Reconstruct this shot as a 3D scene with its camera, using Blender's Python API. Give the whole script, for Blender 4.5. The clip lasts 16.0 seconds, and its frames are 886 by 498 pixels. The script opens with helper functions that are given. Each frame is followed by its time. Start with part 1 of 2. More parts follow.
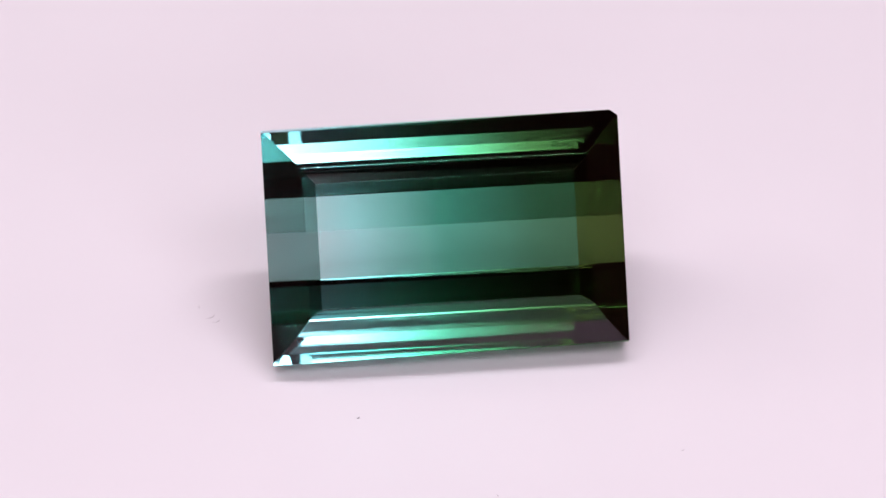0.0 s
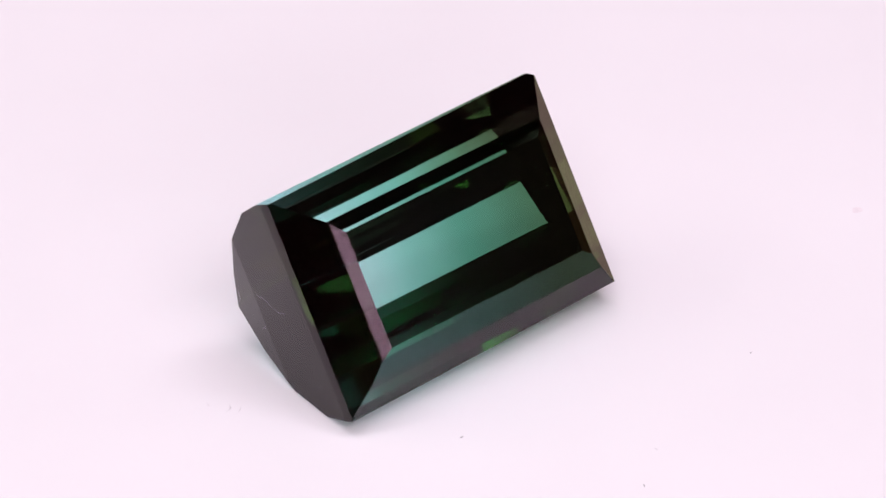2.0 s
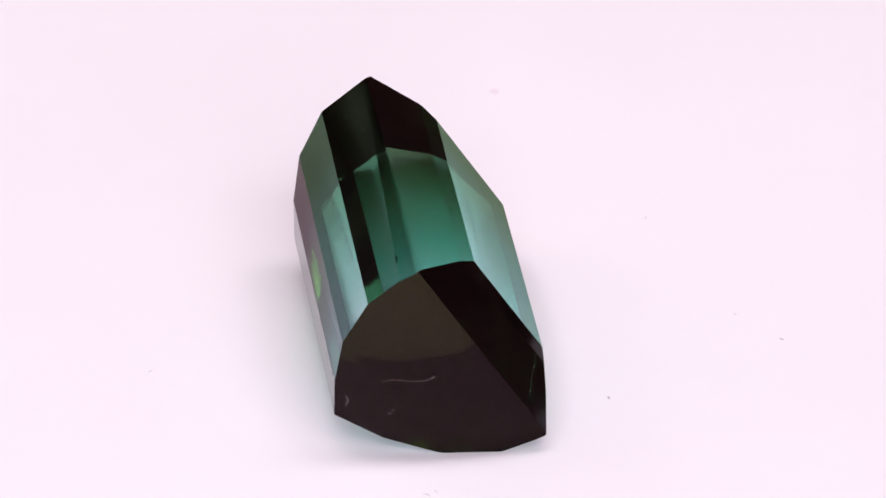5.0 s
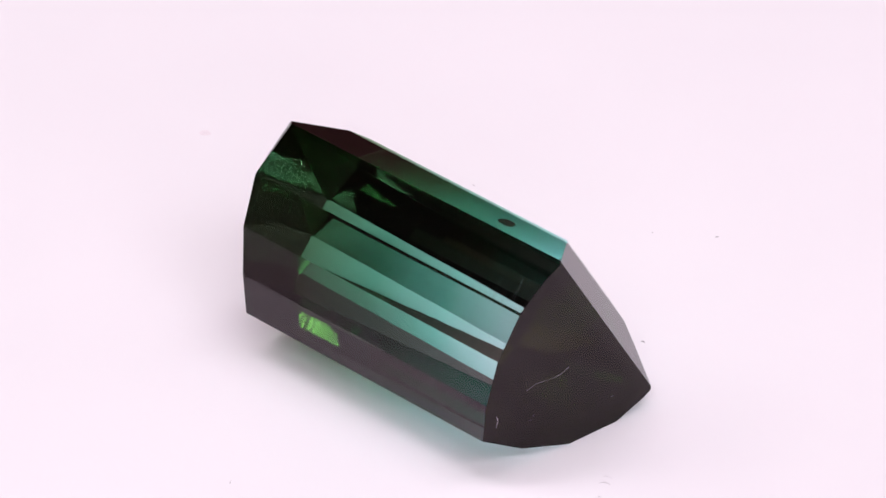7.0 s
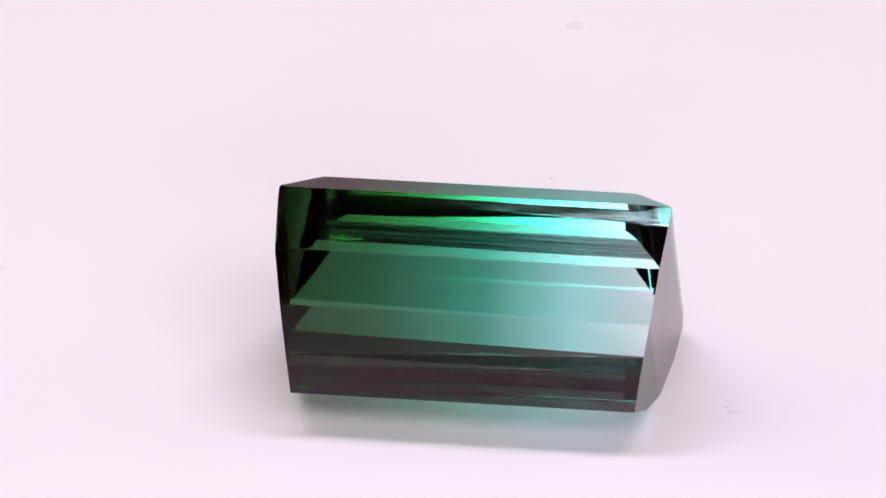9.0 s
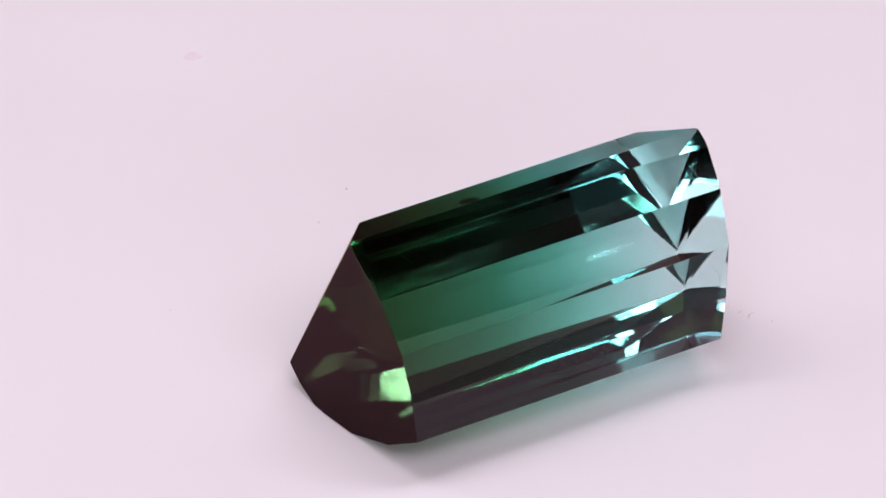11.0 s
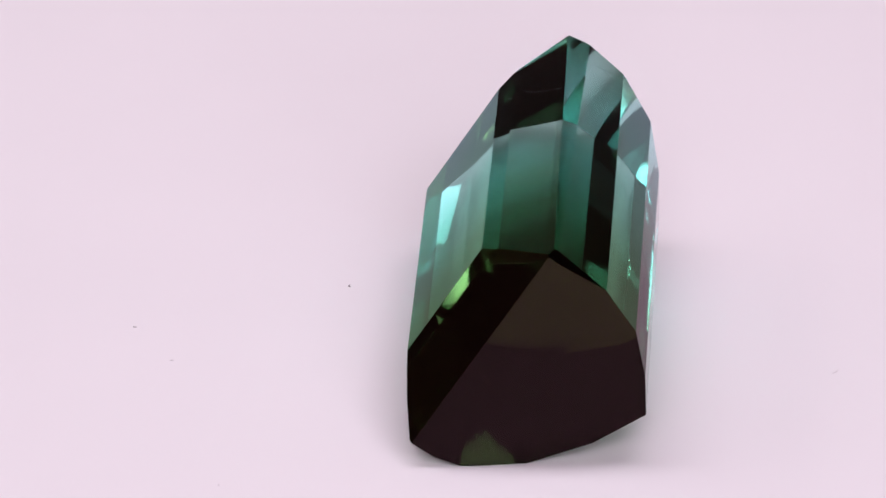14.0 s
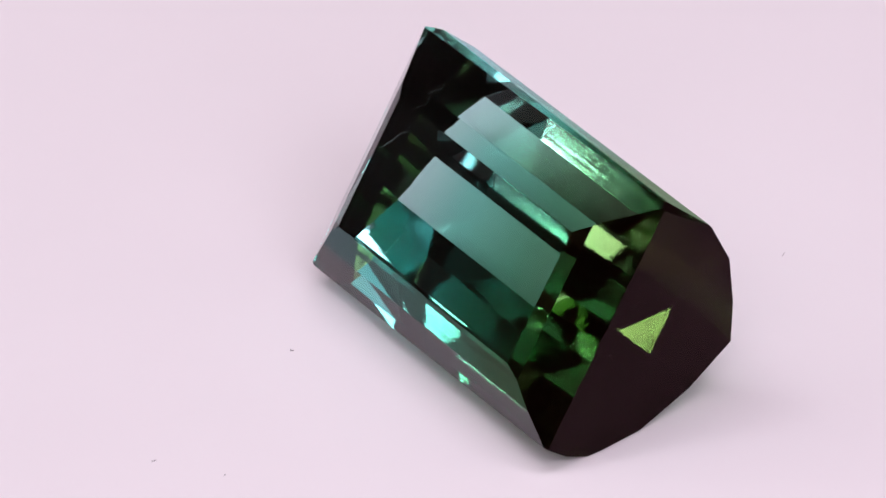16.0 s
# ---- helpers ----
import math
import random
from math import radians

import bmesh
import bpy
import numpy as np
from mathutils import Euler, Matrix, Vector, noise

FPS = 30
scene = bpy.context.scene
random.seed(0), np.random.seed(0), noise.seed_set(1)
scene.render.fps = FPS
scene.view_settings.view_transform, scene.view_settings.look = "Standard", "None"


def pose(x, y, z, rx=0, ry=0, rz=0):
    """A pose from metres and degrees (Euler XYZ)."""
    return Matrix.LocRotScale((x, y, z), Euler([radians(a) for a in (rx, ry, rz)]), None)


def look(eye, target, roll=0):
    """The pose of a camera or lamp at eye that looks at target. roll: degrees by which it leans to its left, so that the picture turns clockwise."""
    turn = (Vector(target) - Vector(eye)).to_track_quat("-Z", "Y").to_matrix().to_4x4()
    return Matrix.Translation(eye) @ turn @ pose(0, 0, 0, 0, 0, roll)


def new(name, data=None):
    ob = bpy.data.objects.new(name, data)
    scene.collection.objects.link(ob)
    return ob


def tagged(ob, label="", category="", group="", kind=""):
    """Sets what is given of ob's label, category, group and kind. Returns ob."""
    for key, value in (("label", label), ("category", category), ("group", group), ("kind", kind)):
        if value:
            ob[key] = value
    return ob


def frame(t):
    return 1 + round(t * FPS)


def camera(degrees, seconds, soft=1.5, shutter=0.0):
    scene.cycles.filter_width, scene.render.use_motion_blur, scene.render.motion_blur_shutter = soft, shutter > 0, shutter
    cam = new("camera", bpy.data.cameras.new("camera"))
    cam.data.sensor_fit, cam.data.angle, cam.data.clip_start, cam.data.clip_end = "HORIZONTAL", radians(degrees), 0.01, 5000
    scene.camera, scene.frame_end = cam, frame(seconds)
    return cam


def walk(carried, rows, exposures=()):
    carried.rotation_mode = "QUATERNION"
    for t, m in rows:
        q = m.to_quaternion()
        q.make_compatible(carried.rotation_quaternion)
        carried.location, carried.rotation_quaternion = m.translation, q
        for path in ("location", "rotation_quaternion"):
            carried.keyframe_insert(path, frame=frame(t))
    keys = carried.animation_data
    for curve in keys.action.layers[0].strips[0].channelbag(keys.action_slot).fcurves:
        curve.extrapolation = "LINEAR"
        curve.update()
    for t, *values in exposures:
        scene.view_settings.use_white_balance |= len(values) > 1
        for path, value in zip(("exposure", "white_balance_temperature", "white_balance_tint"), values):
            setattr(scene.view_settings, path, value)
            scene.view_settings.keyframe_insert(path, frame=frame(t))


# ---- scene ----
# ---- camera: macro lens that creeps towards the turntable ----
TURN = 18.692          # degrees a second, counter-clockwise from above
EYE_UP = 33.856        # degrees above the turntable
cam = camera(7.56, 16.0, soft=1.6)


def eye_pose(dist, pan, tilt):
    e = radians(EYE_UP)
    turn = Matrix.Rotation(math.pi / 2 - e + radians(0.876 + tilt), 4, "X")
    turn = turn @ Matrix.Rotation(radians(0.241 + pan), 4, "Y") @ Matrix.Rotation(radians(-0.83), 4, "Z")
    return Matrix.Translation((0, -dist * math.cos(e), dist * math.sin(e))) @ turn


EYE = [(0.0, 0.24004, -0.182, 0.0003),
       (2.0, 0.24071, -0.0734, 0.0181),
       (4.0, 0.23707, 0.04, 0.0078),
       (6.0, 0.23142, 0.1152, -0.0163),
       (8.0, 0.22533, 0.1307, -0.0407),
       (10.0, 0.21962, 0.0865, -0.0523),
       (12.0, 0.21447, 0.0043, -0.0385),
       (14.0, 0.20942, -0.0728, 0.0128),
       (16.0, 0.20353, -0.08, 0.1129)]
walk(cam, [(t, eye_pose(d, p, k)) for t, d, p, k in EYE],
     [(0, 0.29, 6440, 22.5), (0.8, 0.33, 6440, 21.5), (1.8, 0.46, 6410, 19), (3.5, 0.49, 6400, 19.5), (7.5, 0.50, 6400, 18), (9, 0.42, 6400, 18.5),
      (11.3, 0.21, 6430, 22), (16, 0.21, 6440, 23.5)])

# ---- light: unseen lamps added overhead, behind the camera and on either side, in a dark room ----
world = bpy.data.worlds.new("world")
world.use_nodes = True
world.node_tree.nodes["Background"].inputs[0].default_value = (0.02, 0.02, 0.02, 1)
scene.world = world


def soft_lamp(name, shape, azimuth, elevation, dist, wide, tall, power, color):
    """A flat lamp that faces the stone; azimuth 0 lies towards the camera, 90 to its right."""
    a, e = radians(azimuth), radians(elevation)
    place = Vector((dist * math.cos(e) * math.sin(a), -dist * math.cos(e) * math.cos(a), dist * math.sin(e) + 0.004))
    data = bpy.data.lights.new(name, "AREA")
    data.shape, data.size, data.energy, data.color = shape, wide, power, color
    if shape == "RECTANGLE":
        data.size_y = tall
    new(name, data).matrix_world = look(place, (0, 0, 0.004))


SOFT, WARM = (1.0, 0.96, 0.98), (1.0, 0.95, 0.88)
# unseen overhead fill for the plate, sized to stay out of facet reflections
soft_lamp("added_top_box", "RECTANGLE", 0, 89.9, 0.30, 0.32, 0.040, 0.45, SOFT)
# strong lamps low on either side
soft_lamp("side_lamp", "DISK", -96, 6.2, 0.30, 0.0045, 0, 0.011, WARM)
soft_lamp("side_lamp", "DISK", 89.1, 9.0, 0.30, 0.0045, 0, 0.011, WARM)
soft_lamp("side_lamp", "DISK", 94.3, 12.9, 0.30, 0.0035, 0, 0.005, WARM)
# unseen small lamps and panels higher up, added where glints trace back to
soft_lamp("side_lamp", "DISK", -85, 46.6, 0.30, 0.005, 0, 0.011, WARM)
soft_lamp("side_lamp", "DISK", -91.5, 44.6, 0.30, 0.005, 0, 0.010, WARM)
soft_lamp("added_side_panel", "RECTANGLE", -79, 41.5, 0.30, 0.020, 0.010, 0.010, SOFT)
soft_lamp("added_side_panel", "RECTANGLE", -115, 45, 0.30, 0.014, 0.014, 0.022, WARM)
soft_lamp("added_side_panel", "RECTANGLE", -92, 11, 0.30, 0.012, 0.010, 0.02, WARM)
soft_lamp("added_side_panel", "RECTANGLE", -101, 2.2, 0.30, 0.012, 0.006, 0.004, WARM)
# unseen bright spots added for sparkle, up either side and a few towards the camera
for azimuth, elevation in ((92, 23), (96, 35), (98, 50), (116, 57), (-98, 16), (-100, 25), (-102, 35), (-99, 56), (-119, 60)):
    soft_lamp("added_spot", "DISK", azimuth, elevation, 0.30, 0.006, 0, 0.008, WARM)
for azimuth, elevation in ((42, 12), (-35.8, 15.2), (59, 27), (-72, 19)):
    soft_lamp("added_front_spot", "DISK", azimuth, elevation, 0.50, 0.008, 0, 0.007, SOFT)
# extra tiny lamps, added to make the stone glitter more
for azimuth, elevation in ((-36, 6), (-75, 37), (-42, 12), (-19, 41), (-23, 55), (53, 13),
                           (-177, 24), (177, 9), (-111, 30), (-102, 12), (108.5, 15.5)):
    soft_lamp("added_sparkle", "DISK", azimuth, elevation, 0.32, 0.004, 0, 0.003, WARM)

# unseen soft fill added behind the camera, above and below, widened to its right
soft_lamp("front_fill", "RECTANGLE", 15, 22, 0.50, 0.38, 0.07, 0.42, SOFT)
soft_lamp("front_fill", "RECTANGLE", 12, 47.5, 0.50, 0.44, 0.15, 1.0, SOFT)
soft_lamp("front_fill", "RECTANGLE", 5, 9, 0.50, 0.20, 0.04, 0.08, SOFT)


# ---- materials ----
def material(name):
    m = bpy.data.materials.new(name)
    m.use_nodes = True
    nt = m.node_tree
    return m, nt, nt.nodes["Principled BSDF"]


def link(nt, a, b):
    nt.links.new(a, b)


def noise_node(nt, scale, detail=4.0):
    co = nt.nodes.new("ShaderNodeTexCoord")
    n = nt.nodes.new("ShaderNodeTexNoise")
    n.inputs["Scale"].default_value, n.inputs["Detail"].default_value = scale, detail
    link(nt, co.outputs["Object"], n.inputs["Vector"])
    return n


def ramp(nt, source, stops):
    r = nt.nodes.new("ShaderNodeValToRGB")
    while len(r.color_ramp.elements) < len(stops):
        r.color_ramp.elements.new(0.5)
    for el, (at, col) in zip(r.color_ramp.elements, stops):
        el.position, el.color = at, (*col, 1)
    link(nt, source, r.inputs[0])
    return r.outputs[0]


def plain(name, col, rough, vary=0.05, scale=60.0, bump=0.0, metal=0.0):
    m, nt, b = material(name)
    n = noise_node(nt, scale)
    lo = tuple(c * (1 - vary) for c in col)
    link(nt, ramp(nt, n.outputs[0], [(0.3, lo), (0.7, col)]), b.inputs["Base Color"])
    b.inputs["Roughness"].default_value, b.inputs["Metallic"].default_value = rough, metal
    if bump:
        bp = nt.nodes.new("ShaderNodeBump")
        bp.inputs["Strength"].default_value, bp.inputs["Distance"].default_value = bump, 0.0001
        link(nt, n.outputs[0], bp.inputs["Height"])
        link(nt, bp.outputs[0], b.inputs["Normal"])
    return m


def tourmaline(name, stops, inner, sheen, lines, rough):
    """Bicoloured crystal, pale teal at one end and deep green at the other. stops: the tint of light that passes a facet; inner: of light
    that a facet throws back, along the stone; sheen, in its place: the tint of its gloss alone."""
    m, nt, b = material(name)
    co = nt.nodes.new("ShaderNodeTexCoord")
    sep = nt.nodes.new("ShaderNodeSeparateXYZ")
    link(nt, co.outputs["Object"], sep.inputs[0])
    mr = nt.nodes.new("ShaderNodeMapRange")
    mr.inputs[1].default_value, mr.inputs[2].default_value = -0.0064, 0.0064
    link(nt, sep.outputs[0], mr.inputs[0])
    if sheen:
        shaders = [b]
        link(nt, ramp(nt, mr.outputs[0], stops), b.inputs["Base Color"])
        b.inputs["Transmission Weight"].default_value = 1.0
        b.inputs["IOR"].default_value, b.inputs["Roughness"].default_value = 1.63, rough
        b.inputs["Specular Tint"].default_value = (*sheen, 1)
    else:
        nt.nodes.remove(b)
        refraction = nt.nodes.new("ShaderNodeBsdfRefraction")
        glossy = nt.nodes.new("ShaderNodeBsdfGlossy")
        fresnel = nt.nodes.new("ShaderNodeFresnel")
        shaders = [refraction, glossy, fresnel]
        refraction.inputs["IOR"].default_value = fresnel.inputs["IOR"].default_value = 1.63
        refraction.inputs["Roughness"].default_value = glossy.inputs["Roughness"].default_value = rough
        link(nt, ramp(nt, mr.outputs[0], [(at, [math.sqrt(c) for c in col]) for at, col in stops]), refraction.inputs["Color"])
        link(nt, ramp(nt, mr.outputs[0], inner), glossy.inputs["Color"])
        mix = nt.nodes.new("ShaderNodeMixShader")
        link(nt, fresnel.outputs[0], mix.inputs[0])
        link(nt, refraction.outputs[0], mix.inputs[1])
        link(nt, glossy.outputs[0], mix.inputs[2])
        link(nt, mix.outputs[0], nt.nodes["Material Output"].inputs[0])
    # fine growth lines along the crystal, and polishing lines across it, as a slight wander of the surface's normal
    wander = None
    for scales, way in (((160, 24000, 24000), (0, 0.6 * lines, 0.6 * lines)), ((42000, 500, 2600), (1.5 * lines, 0, 0))):
        mp = nt.nodes.new("ShaderNodeMapping")
        mp.inputs["Scale"].default_value = scales
        link(nt, co.outputs["Object"], mp.inputs[0])
        n = nt.nodes.new("ShaderNodeTexNoise")
        n.inputs["Scale"].default_value, n.inputs["Detail"].default_value = 1.0, 2.0
        link(nt, mp.outputs[0], n.inputs["Vector"])
        centred = nt.nodes.new("ShaderNodeVectorMath")
        centred.operation, centred.inputs[1].default_value = "SUBTRACT", (0.5, 0.5, 0.5)
        link(nt, n.outputs["Color"], centred.inputs[0])
        scaled = nt.nodes.new("ShaderNodeVectorMath")
        scaled.operation, scaled.inputs[1].default_value = "MULTIPLY", way
        link(nt, centred.outputs[0], scaled.inputs[0])
        add = nt.nodes.new("ShaderNodeVectorMath")
        link(nt, scaled.outputs[0], add.inputs[0])
        if wander:
            link(nt, wander, add.inputs[1])
        wander = add.outputs[0]
    turn = nt.nodes.new("ShaderNodeVectorTransform")
    turn.vector_type, turn.convert_from, turn.convert_to = "VECTOR", "OBJECT", "WORLD"
    link(nt, wander, turn.inputs[0])
    geo = nt.nodes.new("ShaderNodeNewGeometry")
    add = nt.nodes.new("ShaderNodeVectorMath")
    link(nt, geo.outputs["Normal"], add.inputs[0])
    link(nt, turn.outputs[0], add.inputs[1])
    unit = nt.nodes.new("ShaderNodeVectorMath")
    unit.operation = "NORMALIZE"
    link(nt, add.outputs[0], unit.inputs[0])
    for node in shaders:
        link(nt, unit.outputs[0], node.inputs["Normal"])
    return m


# tints along the stone, from the pale end to the dark end; across its axis it is teal, along it nearly black
# absorption along the light's path is put into each facet's tint
BODY = [(0.03, (0.86, 0.98, 0.99)), (0.25, (0.44, 0.93, 0.88)), (0.5, (0.070, 0.40, 0.28)), (0.75, (0.042, 0.17, 0.085)), (1.0, (0.030, 0.09, 0.034))]
# lower side lightened, so the plate shows brighter through the stone
LOW_LIT = [(0.03, (0.90, 0.99, 0.99)), (0.27, (0.48, 0.96, 0.92)), (0.5, (0.21, 0.68, 0.52)), (0.75, (0.19, 0.50, 0.33)), (1.0, (0.16, 0.34, 0.18))]
# upper crown's light-to-dark run stands in for light dimming along the axis
CROWN_PATH_TINT = [(0.10, (0.62, 1.0, 0.98)), (0.34, (0.42, 0.96, 0.90)), (0.48, (0.22, 0.60, 0.44)), (0.6, (0.12, 0.28, 0.15)), (0.74, (0.05, 0.085, 0.035)), (0.9, (0.012, 0.014, 0.006))]
# slopes darkened in place of light absorbed along the axis, which dims glints
SLOPE_DARKENED = [(0.1, (0.09, 0.18, 0.165)), (0.5, (0.05, 0.10, 0.06)), (0.9, (0.032, 0.040, 0.004))]
ENDS = [(0.0, (0.046, 0.056, 0.012)), (0.5, (0.03, 0.037, 0.008)), (1.0, (0.0085, 0.0095, 0.0028))]
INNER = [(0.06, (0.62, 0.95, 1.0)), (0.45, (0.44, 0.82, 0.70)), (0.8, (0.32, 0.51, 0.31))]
# flank gloss tinted mauve to mute the white plate's reflection
INNER_FLANK_MUTED = [(0.06, (0.62, 0.80, 0.84)), (0.4, (0.46, 0.50, 0.49)), (0.75, (0.38, 0.30, 0.32))]
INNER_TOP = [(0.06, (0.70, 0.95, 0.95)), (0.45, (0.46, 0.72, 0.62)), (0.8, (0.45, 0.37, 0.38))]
MAT_BODY = tourmaline("tourmaline", BODY, INNER, None, 0.028, 0.028)
MAT_BASE_LIT = tourmaline("tourmaline_lower_side_lit", LOW_LIT, INNER, None, 0.028, 0.028)
MAT_CROWN_PATH_TINT = tourmaline("tourmaline_crown_path_tint", CROWN_PATH_TINT, INNER_TOP, None, 0.022, 0.03)
MAT_FLANK = tourmaline("tourmaline_upper_flank", BODY, INNER_FLANK_MUTED, None, 0.026, 0.028)
# mauve gloss below likewise dims reflections on flank, slopes and ends
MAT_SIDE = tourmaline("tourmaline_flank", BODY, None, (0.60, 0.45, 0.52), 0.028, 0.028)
MAT_SLOPE = tourmaline("tourmaline_dark_slope", SLOPE_DARKENED, [(0, (0.42, 0.32, 0.30)), (1, (0.42, 0.34, 0.25))], None, 0.020, 0.03)
MAT_PALE_SLOPE = tourmaline("tourmaline_pale_slope", SLOPE_DARKENED, None, (0.40, 0.26, 0.32), 0.020, 0.03)
MAT_ENDS = tourmaline("tourmaline_dark_end", ENDS, [(0, (0.28, 0.15, 0.17)), (1, (0.26, 0.14, 0.16))], None, 0.008, 0.05)
MAT_PALE_END = tourmaline("tourmaline_pale_end", ENDS, None, (0.20, 0.095, 0.13), 0.008, 0.05)
MAT_PUTTY = plain("dark_putty", (0.03, 0.035, 0.03), 0.8, 0.3, 3000)
MAT_TABLE = plain("white_acrylic", (0.825, 0.80, 0.84), 0.35, 0.02, 90)
MAT_WALL = plain("brown_wall", (0.42, 0.22, 0.22), 0.9, 0.15, 12, 0.3)
MAT_DESK = plain("brown_cloth", (0.32, 0.18, 0.18), 0.9, 0.2, 300, 0.4)
MAT_DUST = plain("grey_dust", (0.25, 0.22, 0.24), 0.9, 0.3, 4000)
MAT_FLAKE = plain("pink_flake", (0.83, 0.765, 0.81), 0.9, 0.1, 4000)
MAT_LINT = plain("pale_lint", (0.6, 0.55, 0.55), 0.8, 0.2, 4000)


def mesh_of(name, bm, mats):
    me = bpy.data.meshes.new(name)
    bm.normal_update()
    bm.to_mesh(me)
    bm.free()
    for m in mats if isinstance(mats, (list, tuple)) else [mats]:
        me.materials.append(m)
    return me


def part(name, bm, mat, parent, label=""):
    ob = new(name, mesh_of(name, bm, mat))
    ob.parent = parent
    return tagged(ob, label) if label else ob


# ---- setting: a dark room round the turntable ----
def slab(name, lo, hi, mat):
    bm = bmesh.new()
    bmesh.ops.create_cube(bm, size=1)
    for v in bm.verts:
        v.co = [(a + b) / 2 + c * (b - a) for a, b, c in zip(lo, hi, v.co)]
    return tagged(new(name, mesh_of(name, bm, mat)), kind="structure")


T = 0.6
slab("floor", (-T, -T, -0.05), (T, T, -0.03), MAT_DESK)
slab("wall_north", (-T, T, -0.03), (T, T + 0.01, 0.7), MAT_WALL)
slab("wall_south", (-T, -T - 0.01, -0.03), (T, -T, 0.7), MAT_WALL)
slab("wall_east", (T, -T - 0.01, -0.03), (T + 0.01, T + 0.01, 0.7), MAT_WALL)
slab("wall_west", (-T - 0.01, -T - 0.01, -0.03), (-T, T + 0.01, 0.7), MAT_WALL)
slab("ceiling", (-T - 0.01, -T - 0.01, 0.7), (T + 0.01, T + 0.01, 0.71), MAT_WALL)


# ---- turntable ----
def disc(radius, z0, z1, seg=96, edge=0.0015):
    bm = bmesh.new()
    rings = [(radius - edge, z1), (radius - edge * 0.3, z1 - edge * 0.3), (radius, z1 - edge), (radius, z0 + edge), (radius - edge, z0)]
    loops = [[bm.verts.new((r * math.cos(2 * math.pi * i / seg), r * math.sin(2 * math.pi * i / seg), z)) for i in range(seg)] for r, z in rings]
    for a, b in zip(loops, loops[1:]):
        for i in range(seg):
            j = (i + 1) % seg
            bm.faces.new((a[i], b[i], b[j], a[j]))
    bm.faces.new(loops[0])
    bm.faces.new(loops[-1][::-1])
    return bm


turntable = tagged(new("turntable"), "round white acrylic turntable dusted with lint", "turntable")
part("plate", disc(0.06, -0.004, 0.0), MAT_TABLE, turntable)
part("base", disc(0.045, -0.03, -0.004), MAT_TABLE, turntable)


# ---- gemstone ----
# Section across the stone in millimetres: depth behind the girdle, height.
UPPER = [(0, 4.06), (0.45, 4.10), (2.2, 3.80), (3.68, 2.95), (4.82, 1.62), (5.62, 0.36)]
LOWER = [(0, -4.06), (0.45, -4.10), (1.9, -3.87), (3.42, -2.93), (4.75, -1.35), (5.62, 0.36)]
TABLE_N, STEP_N = -1.33, -1.12
# The girdle is not quite parallel to the table: rise along the stone, and height at its middle.
TILT = {1: (0.011, 0.04), -1: (0.0155, -0.10)}


def facets():
    """Planes of the cut as (normal, point, material: 0 body, 1 ends, 2 lightened lower side, 3 path-tinted upper crown,
    4 darkened slopes of the dark end, 5 flank, 6 pale end, 7 darkened slopes of the pale end, 8 upper flank).
    """
    out = []
    for line, sg, table_w in ((UPPER, 1, 2.12), (LOWER, -1, 2.30)):
        slope, lift = TILT[sg]
        for i, ((n0, w0), (n1, w1)) in enumerate(zip(line, line[1:])):
            lean, up = slope if i == 0 else 0, lift if i < 2 else 0
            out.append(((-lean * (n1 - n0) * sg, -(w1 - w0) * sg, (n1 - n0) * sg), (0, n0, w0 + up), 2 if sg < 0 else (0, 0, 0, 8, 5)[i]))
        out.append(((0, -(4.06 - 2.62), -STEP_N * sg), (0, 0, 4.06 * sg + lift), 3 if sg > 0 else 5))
        out.append(((0, -(2.62 - table_w), (STEP_N - TABLE_N) * sg), (0, TABLE_N, table_w * sg), 0))
        q, s = (4.58, 5.05) if sg > 0 else (4.58, 4.97)
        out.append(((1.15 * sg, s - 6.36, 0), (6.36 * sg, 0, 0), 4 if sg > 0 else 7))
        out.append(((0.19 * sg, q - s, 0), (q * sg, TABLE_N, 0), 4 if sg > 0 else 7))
        out.append(((sg, 0, 0), (6.36 * sg, 0, 0), 1 if sg > 0 else 6))
    # the two ends are ground in two steps each, rounder at the dark end
    out.append(((1, 0.05, 0), (6.36, 0.45, 0), 1))
    out.append(((1, 0.155, 0), (6.04, 3.68, 0), 1))
    out.append(((-1, 0.135, 0), (-6.36, 0.45, 0), 6))
    out.append(((-1, 0.235, 0), (-5.92, 3.68, 0), 6))
    out.append(((0, -1, 0), (0, TABLE_N, 0), 0))
    # a corner of the girdle is cut away
    out.append(((1, 0.1, 1.2), (6.36, 0.2, 3.95), 5))
    return out


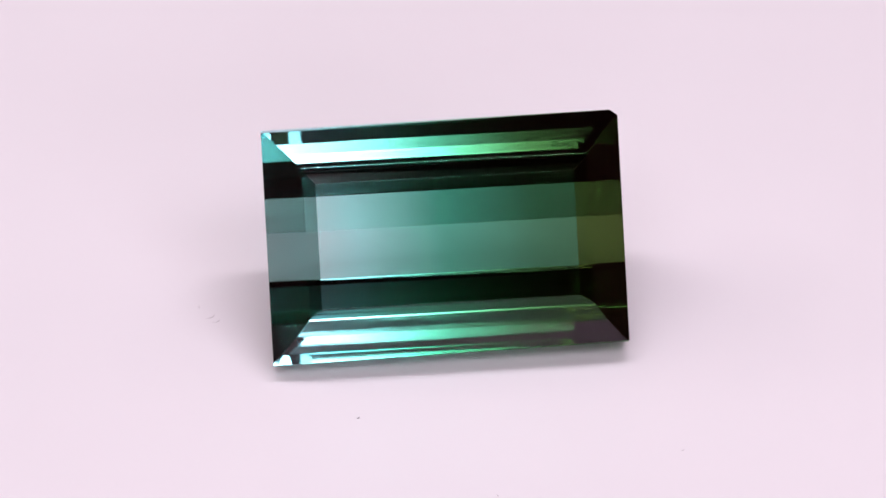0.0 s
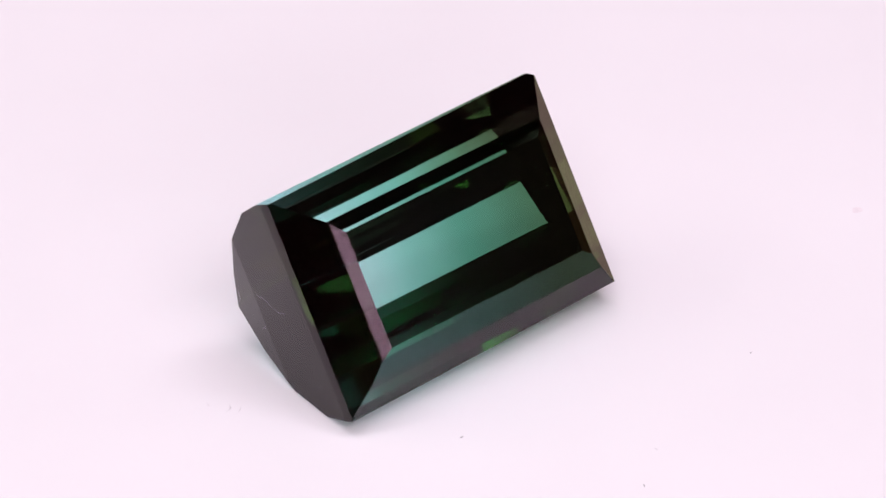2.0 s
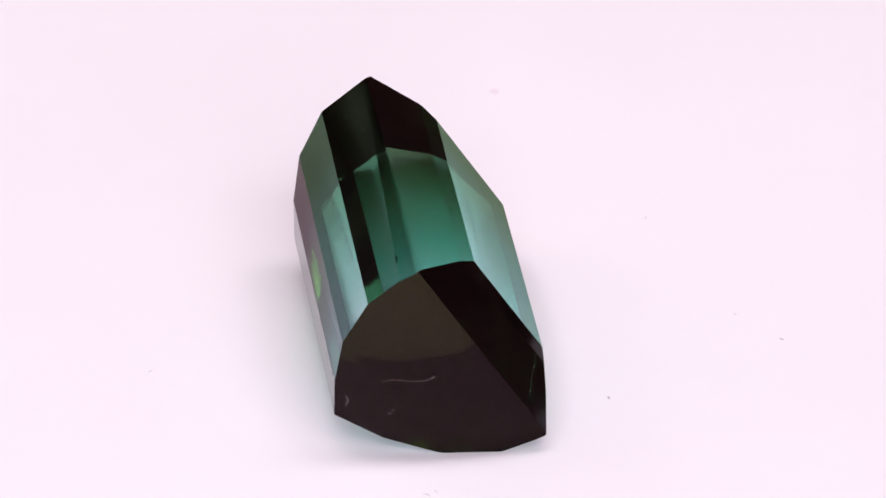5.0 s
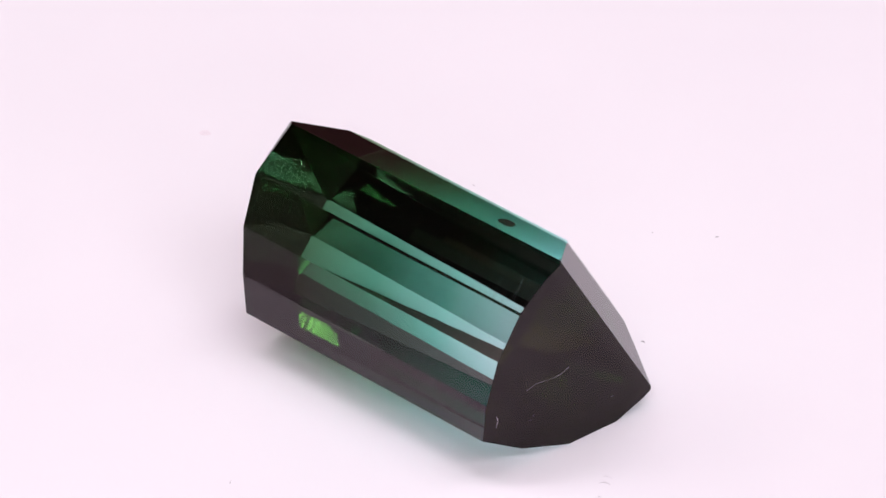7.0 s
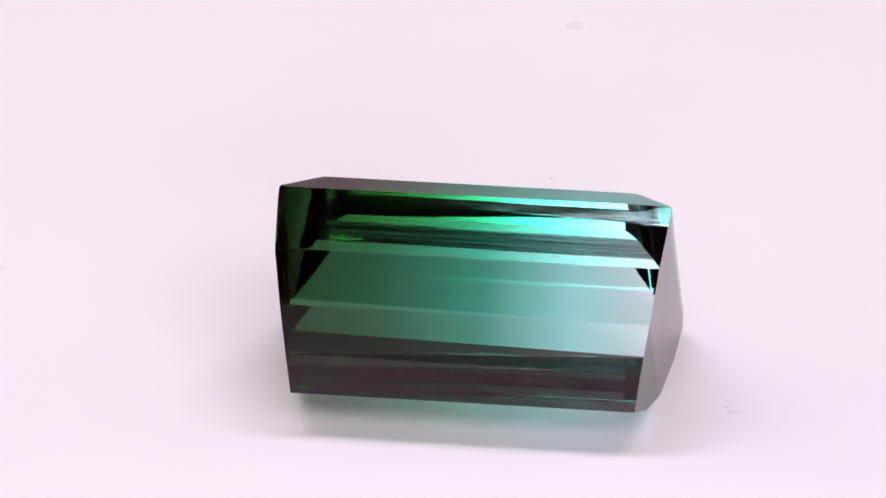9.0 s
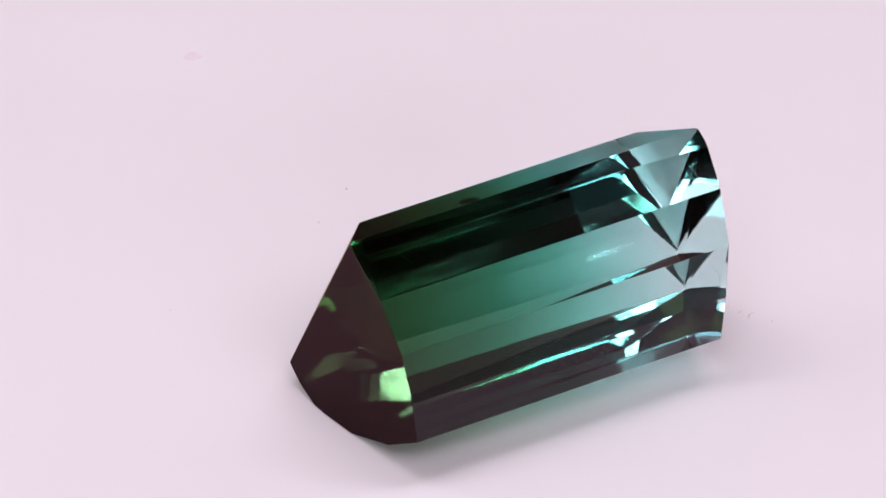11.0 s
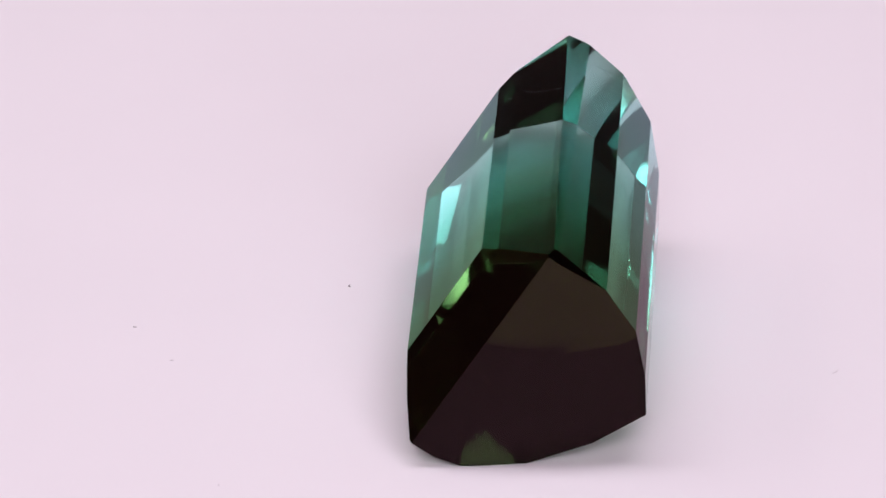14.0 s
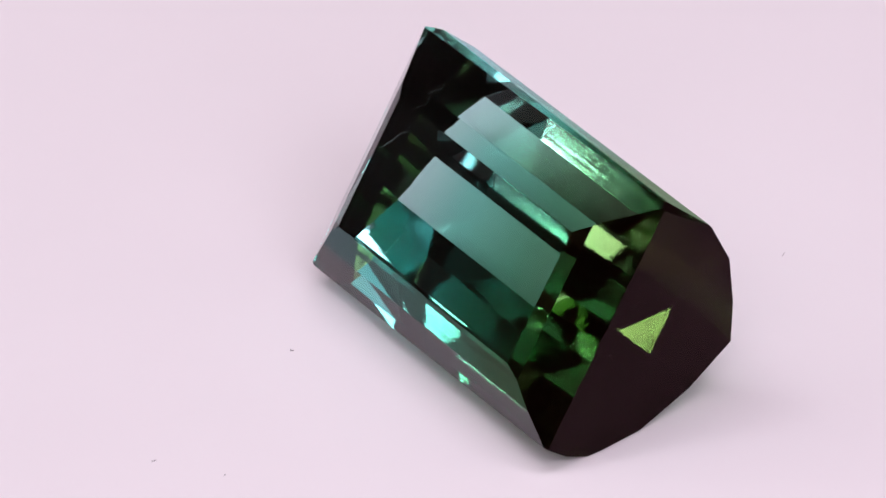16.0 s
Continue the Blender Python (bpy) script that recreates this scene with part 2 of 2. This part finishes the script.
def cut_gem():
    """The solid that all facet planes leave over, facet by facet."""
    cuts = [(Vector(no).normalized(), Vector(co), end) for no, co, end in facets()]
    cuts = [(no, no.dot(co), end) for no, co, end in cuts]
    corners = []
    for i, (a, da, _) in enumerate(cuts):
        for j in range(i + 1, len(cuts)):
            for k in range(j + 1, len(cuts)):
                m = Matrix((a, cuts[j][0], cuts[k][0]))
                if abs(m.determinant()) < 1e-6:
                    continue
                p = m.inverted() @ Vector((da, cuts[j][1], cuts[k][1]))
                if all(no.dot(p) <= d + 1e-4 for no, d, _ in cuts) and all((p - q).length > 2e-3 for q in corners):
                    corners.append(p)
    bm = bmesh.new()
    verts = [bm.verts.new(p) for p in corners]
    for no, d, end in cuts:
        ring = [v for v in verts if abs(no.dot(v.co) - d) < 3e-3]
        if len(ring) < 3:
            continue
        mid = sum((v.co for v in ring), Vector()) / len(ring)
        x = (ring[0].co - mid).normalized()
        y = no.cross(x)
        ring.sort(key=lambda v: math.atan2((v.co - mid).dot(y), (v.co - mid).dot(x)))
        bm.faces.new(ring).material_index = end
    bmesh.ops.bevel(bm, geom=bm.edges[:], offset=0.018, segments=1, affect="EDGES", clamp_overlap=True, material=-1)
    bmesh.ops.recalc_face_normals(bm, faces=bm.faces[:])
    # the ground ends are softly rounded, all other edges are crisp
    for f in bm.faces:
        f.smooth = f.material_index in (1, 6) and abs(f.normal.x) > 0.95
    for e in bm.edges:
        e.smooth = all(f.smooth for f in e.link_faces)
    bm.verts.ensure_lookup_table()
    for v in bm.verts:
        v.co *= 0.001
    return bm


LEAN = radians(31.55)
ALONG = Vector((0.99707, 0.07653, 0)).normalized()
FLAT = Vector((-ALONG.y, ALONG.x, 0))
BACK = FLAT * math.cos(LEAN) - Vector((0, 0, 1)) * math.sin(LEAN)
RISE = FLAT * math.sin(LEAN) + Vector((0, 0, 1)) * math.cos(LEAN)
GEM = Matrix((ALONG, BACK, RISE)).transposed().to_4x4()
gem_mesh = mesh_of("gemstone", cut_gem(), [MAT_BODY, MAT_ENDS, MAT_BASE_LIT, MAT_CROWN_PATH_TINT, MAT_SLOPE, MAT_SIDE, MAT_PALE_END, MAT_PALE_SLOPE, MAT_FLANK])
drop = min((GEM @ v.co).z for v in gem_mesh.vertices)
GEM = Matrix.Translation((-0.00015, 0.000904, 0.00003 - drop)) @ GEM
gemstone = tagged(new("gemstone", gem_mesh), "teal and green bicolour tourmaline, emerald cut, lying on its side", "gemstone")


# ---- dust on the turntable ----
def fibre(points, radius):
    """A thin bent thread through the points, as a five-sided tube."""
    bm = bmesh.new()
    loops = []
    for i, p in enumerate(points):
        p = Vector(p)
        d = (Vector(points[min(i + 1, len(points) - 1)]) - Vector(points[max(i - 1, 0)])).normalized()
        s = d.cross(Vector((0, 0, 1))).normalized()
        k = s.cross(d)
        loops.append([bm.verts.new(p + (s * math.cos(a) + k * math.sin(a)) * radius) for a in (j * 2 * math.pi / 5 for j in range(5))])
    for a, b in zip(loops, loops[1:]):
        for i in range(5):
            bm.faces.new((a[i], a[(i + 1) % 5], b[(i + 1) % 5], b[i]))
    bm.faces.new(loops[0][::-1])
    bm.faces.new(loops[-1])
    return bm


def lint_on_plate(x, y, length, turn, bend, radius, mat):
    pts = []
    for i in range(6):
        s = i / 5 - 0.5
        a = turn + bend * s
        pts.append((x + s * length * math.cos(a), y + s * length * math.sin(a), radius * 0.9 + 0.00001 * math.sin(5 * s)))
    part("lint", fibre(pts, radius), mat, turntable)


for x, y, length, turn, bend, r in ((-3.31, -4.16, 0.15, 20, 90, 14), (-0.19, -10.48, 0.13, 70, 30, 13), (-8.62, 2.42, 0.42, 40, 60, 6), (-8.45, 2.12, 0.30, 20, 40, 5),
                                    (1.53, -9.01, 0.10, 100, 20, 7), (8.05, -6.43, 0.09, 10, 50, 9), (-0.28, 11.6, 0.22, 130, 30, 7), (-9.1, 3.1, 0.12, 75, 30, 6)):
    lint_on_plate(x / 1000, y / 1000, length / 1000, radians(turn), radians(bend), r * 1e-6, MAT_DUST)


def flake(x, y, radius):
    """A thin uneven pink-grey flake lying on the plate."""
    bm = bmesh.new()
    ring = [bm.verts.new((x + radius * random.uniform(0.7, 1.2) * math.cos(a), y + radius * random.uniform(0.6, 1.0) * math.sin(a), 0.000004)) for a in (k * math.pi / 6 for k in range(12))]
    top = bm.verts.new((x, y, 0.00002))
    for a, c in zip(ring, ring[1:] + ring[:1]):
        bm.faces.new((a, c, top))
    bm.faces.new(ring[::-1])
    part("flake", bm, MAT_FLAKE, turntable)


flake(0.00090, -0.02062, 0.00032)
flake(0.01718, -0.00163, 0.00022)


def putty_dab(x, y, rx, ry):
    """A flat dab of putty that holds the stone on the plate."""
    bm = bmesh.new()
    rings = []
    for s, z in ((1.0, 0.001), (0.93, 0.015), (0.7, 0.026)):
        rings.append([bm.verts.new((x + rx * s * (1 + 0.08 * math.sin(3 * a)) * math.cos(a), y + ry * s * (1 + 0.1 * math.cos(2 * a)) * math.sin(a), z / 1000)) for a in (q * math.pi / 12 for q in range(24))])
    for a, c in zip(rings, rings[1:]):
        for q in range(24):
            bm.faces.new((a[q], a[(q + 1) % 24], c[(q + 1) % 24], c[q]))
    bm.faces.new(rings[-1])
    bm.faces.new(rings[0][::-1])
    part("putty_dab", bm, MAT_PUTTY, turntable, "small dark dab of putty under the stone")


putty_dab(-0.00030, 0.00100, 0.00034, 0.00030)


# ---- lint and scratches on the stone, in millimetres of the stone ----
def on_stone(name, points, radius, mat):
    part(name, fibre([(x / 1000, y / 1000, z / 1000) for x, y, z in points], radius), mat, gemstone)


on_stone("lint", [(-5.96, 3.38, 1.05), (-5.95, 3.48, 0.75), (-6.00, 3.1, 0.67), (-6.06, 2.65, 0.27), (-6.12, 2.22, 0.01), (-6.17, 1.87, 0.0)], 4e-6, MAT_LINT)
on_stone("lint", [(-5.76, 4.81, 0.98), (-5.75, 4.85, 0.74), (-5.73, 5.04, 0.6)], 5e-6, MAT_LINT)
on_stone("lint", [(6.35, 0.59, -0.74), (6.32, 0.8, -0.86), (6.31, 0.9, -0.94)], 5e-6, MAT_LINT)
on_stone("lint", [(5.01, 0.97, 4.02), (4.88, 1.1, 3.995), (4.74, 1.32, 3.96)], 5e-6, MAT_LINT)
for u, n, w, turn in ((6.06, 2.59, 0.58, 0.2), (5.99, 3.08, 0.40, 1.1), (5.95, 3.41, -0.02, 0.5), (5.9, 3.75, 0.75, 0.1), (5.73, 4.94, 1.09, 0.3), (6.0, 3.01, -2.61, 0.8),
                      (6.03, 2.85, -2.5, 2.0), (5.79, 4.54, -0.09, 1.4), (-5.86, 3.99, -0.5, 0.6), (-5.9, 3.8, -0.45, 1.9), (-6.24, 1.3, -2.86, 0.4), (-5.91, 3.63, 1.84, 1.0)):
    side = math.copysign(0.006, u)
    on_stone("lint", [(u + side - math.copysign(0.14, u) * k * 0.045 * math.cos(turn), n + k * 0.045 * math.cos(turn), w + k * 0.045 * math.sin(turn)) for k in (-1, -0.3, 0.4, 1)], random.uniform(3e-6, 6e-6), MAT_LINT)
for u0, n0, u1, n1 in ((-4.72, 1.32, -4.86, 2.1), (-5.19, 1.7, -5.27, 2.15), (-5.47, 1.04, -5.68, 2.1), (-5.58, 1.3, -5.42, 2.0)):
    on_stone("scratch", [(u0 + (u1 - u0) * k / 3, n0 + (n1 - n0) * k / 3, 4.103 - 0.1714 * (n0 + (n1 - n0) * k / 3 - 0.45)) for k in range(4)], 5e-6, MAT_DUST)


# ---- motion ----
def motions():
    steps = [i * 0.25 for i in range(65)]
    spin = [(t, Matrix.Rotation(radians(TURN * t), 4, "Z")) for t in steps]
    walk(turntable, spin)
    walk(gemstone, [(t, m @ GEM) for t, m in spin])


motions()
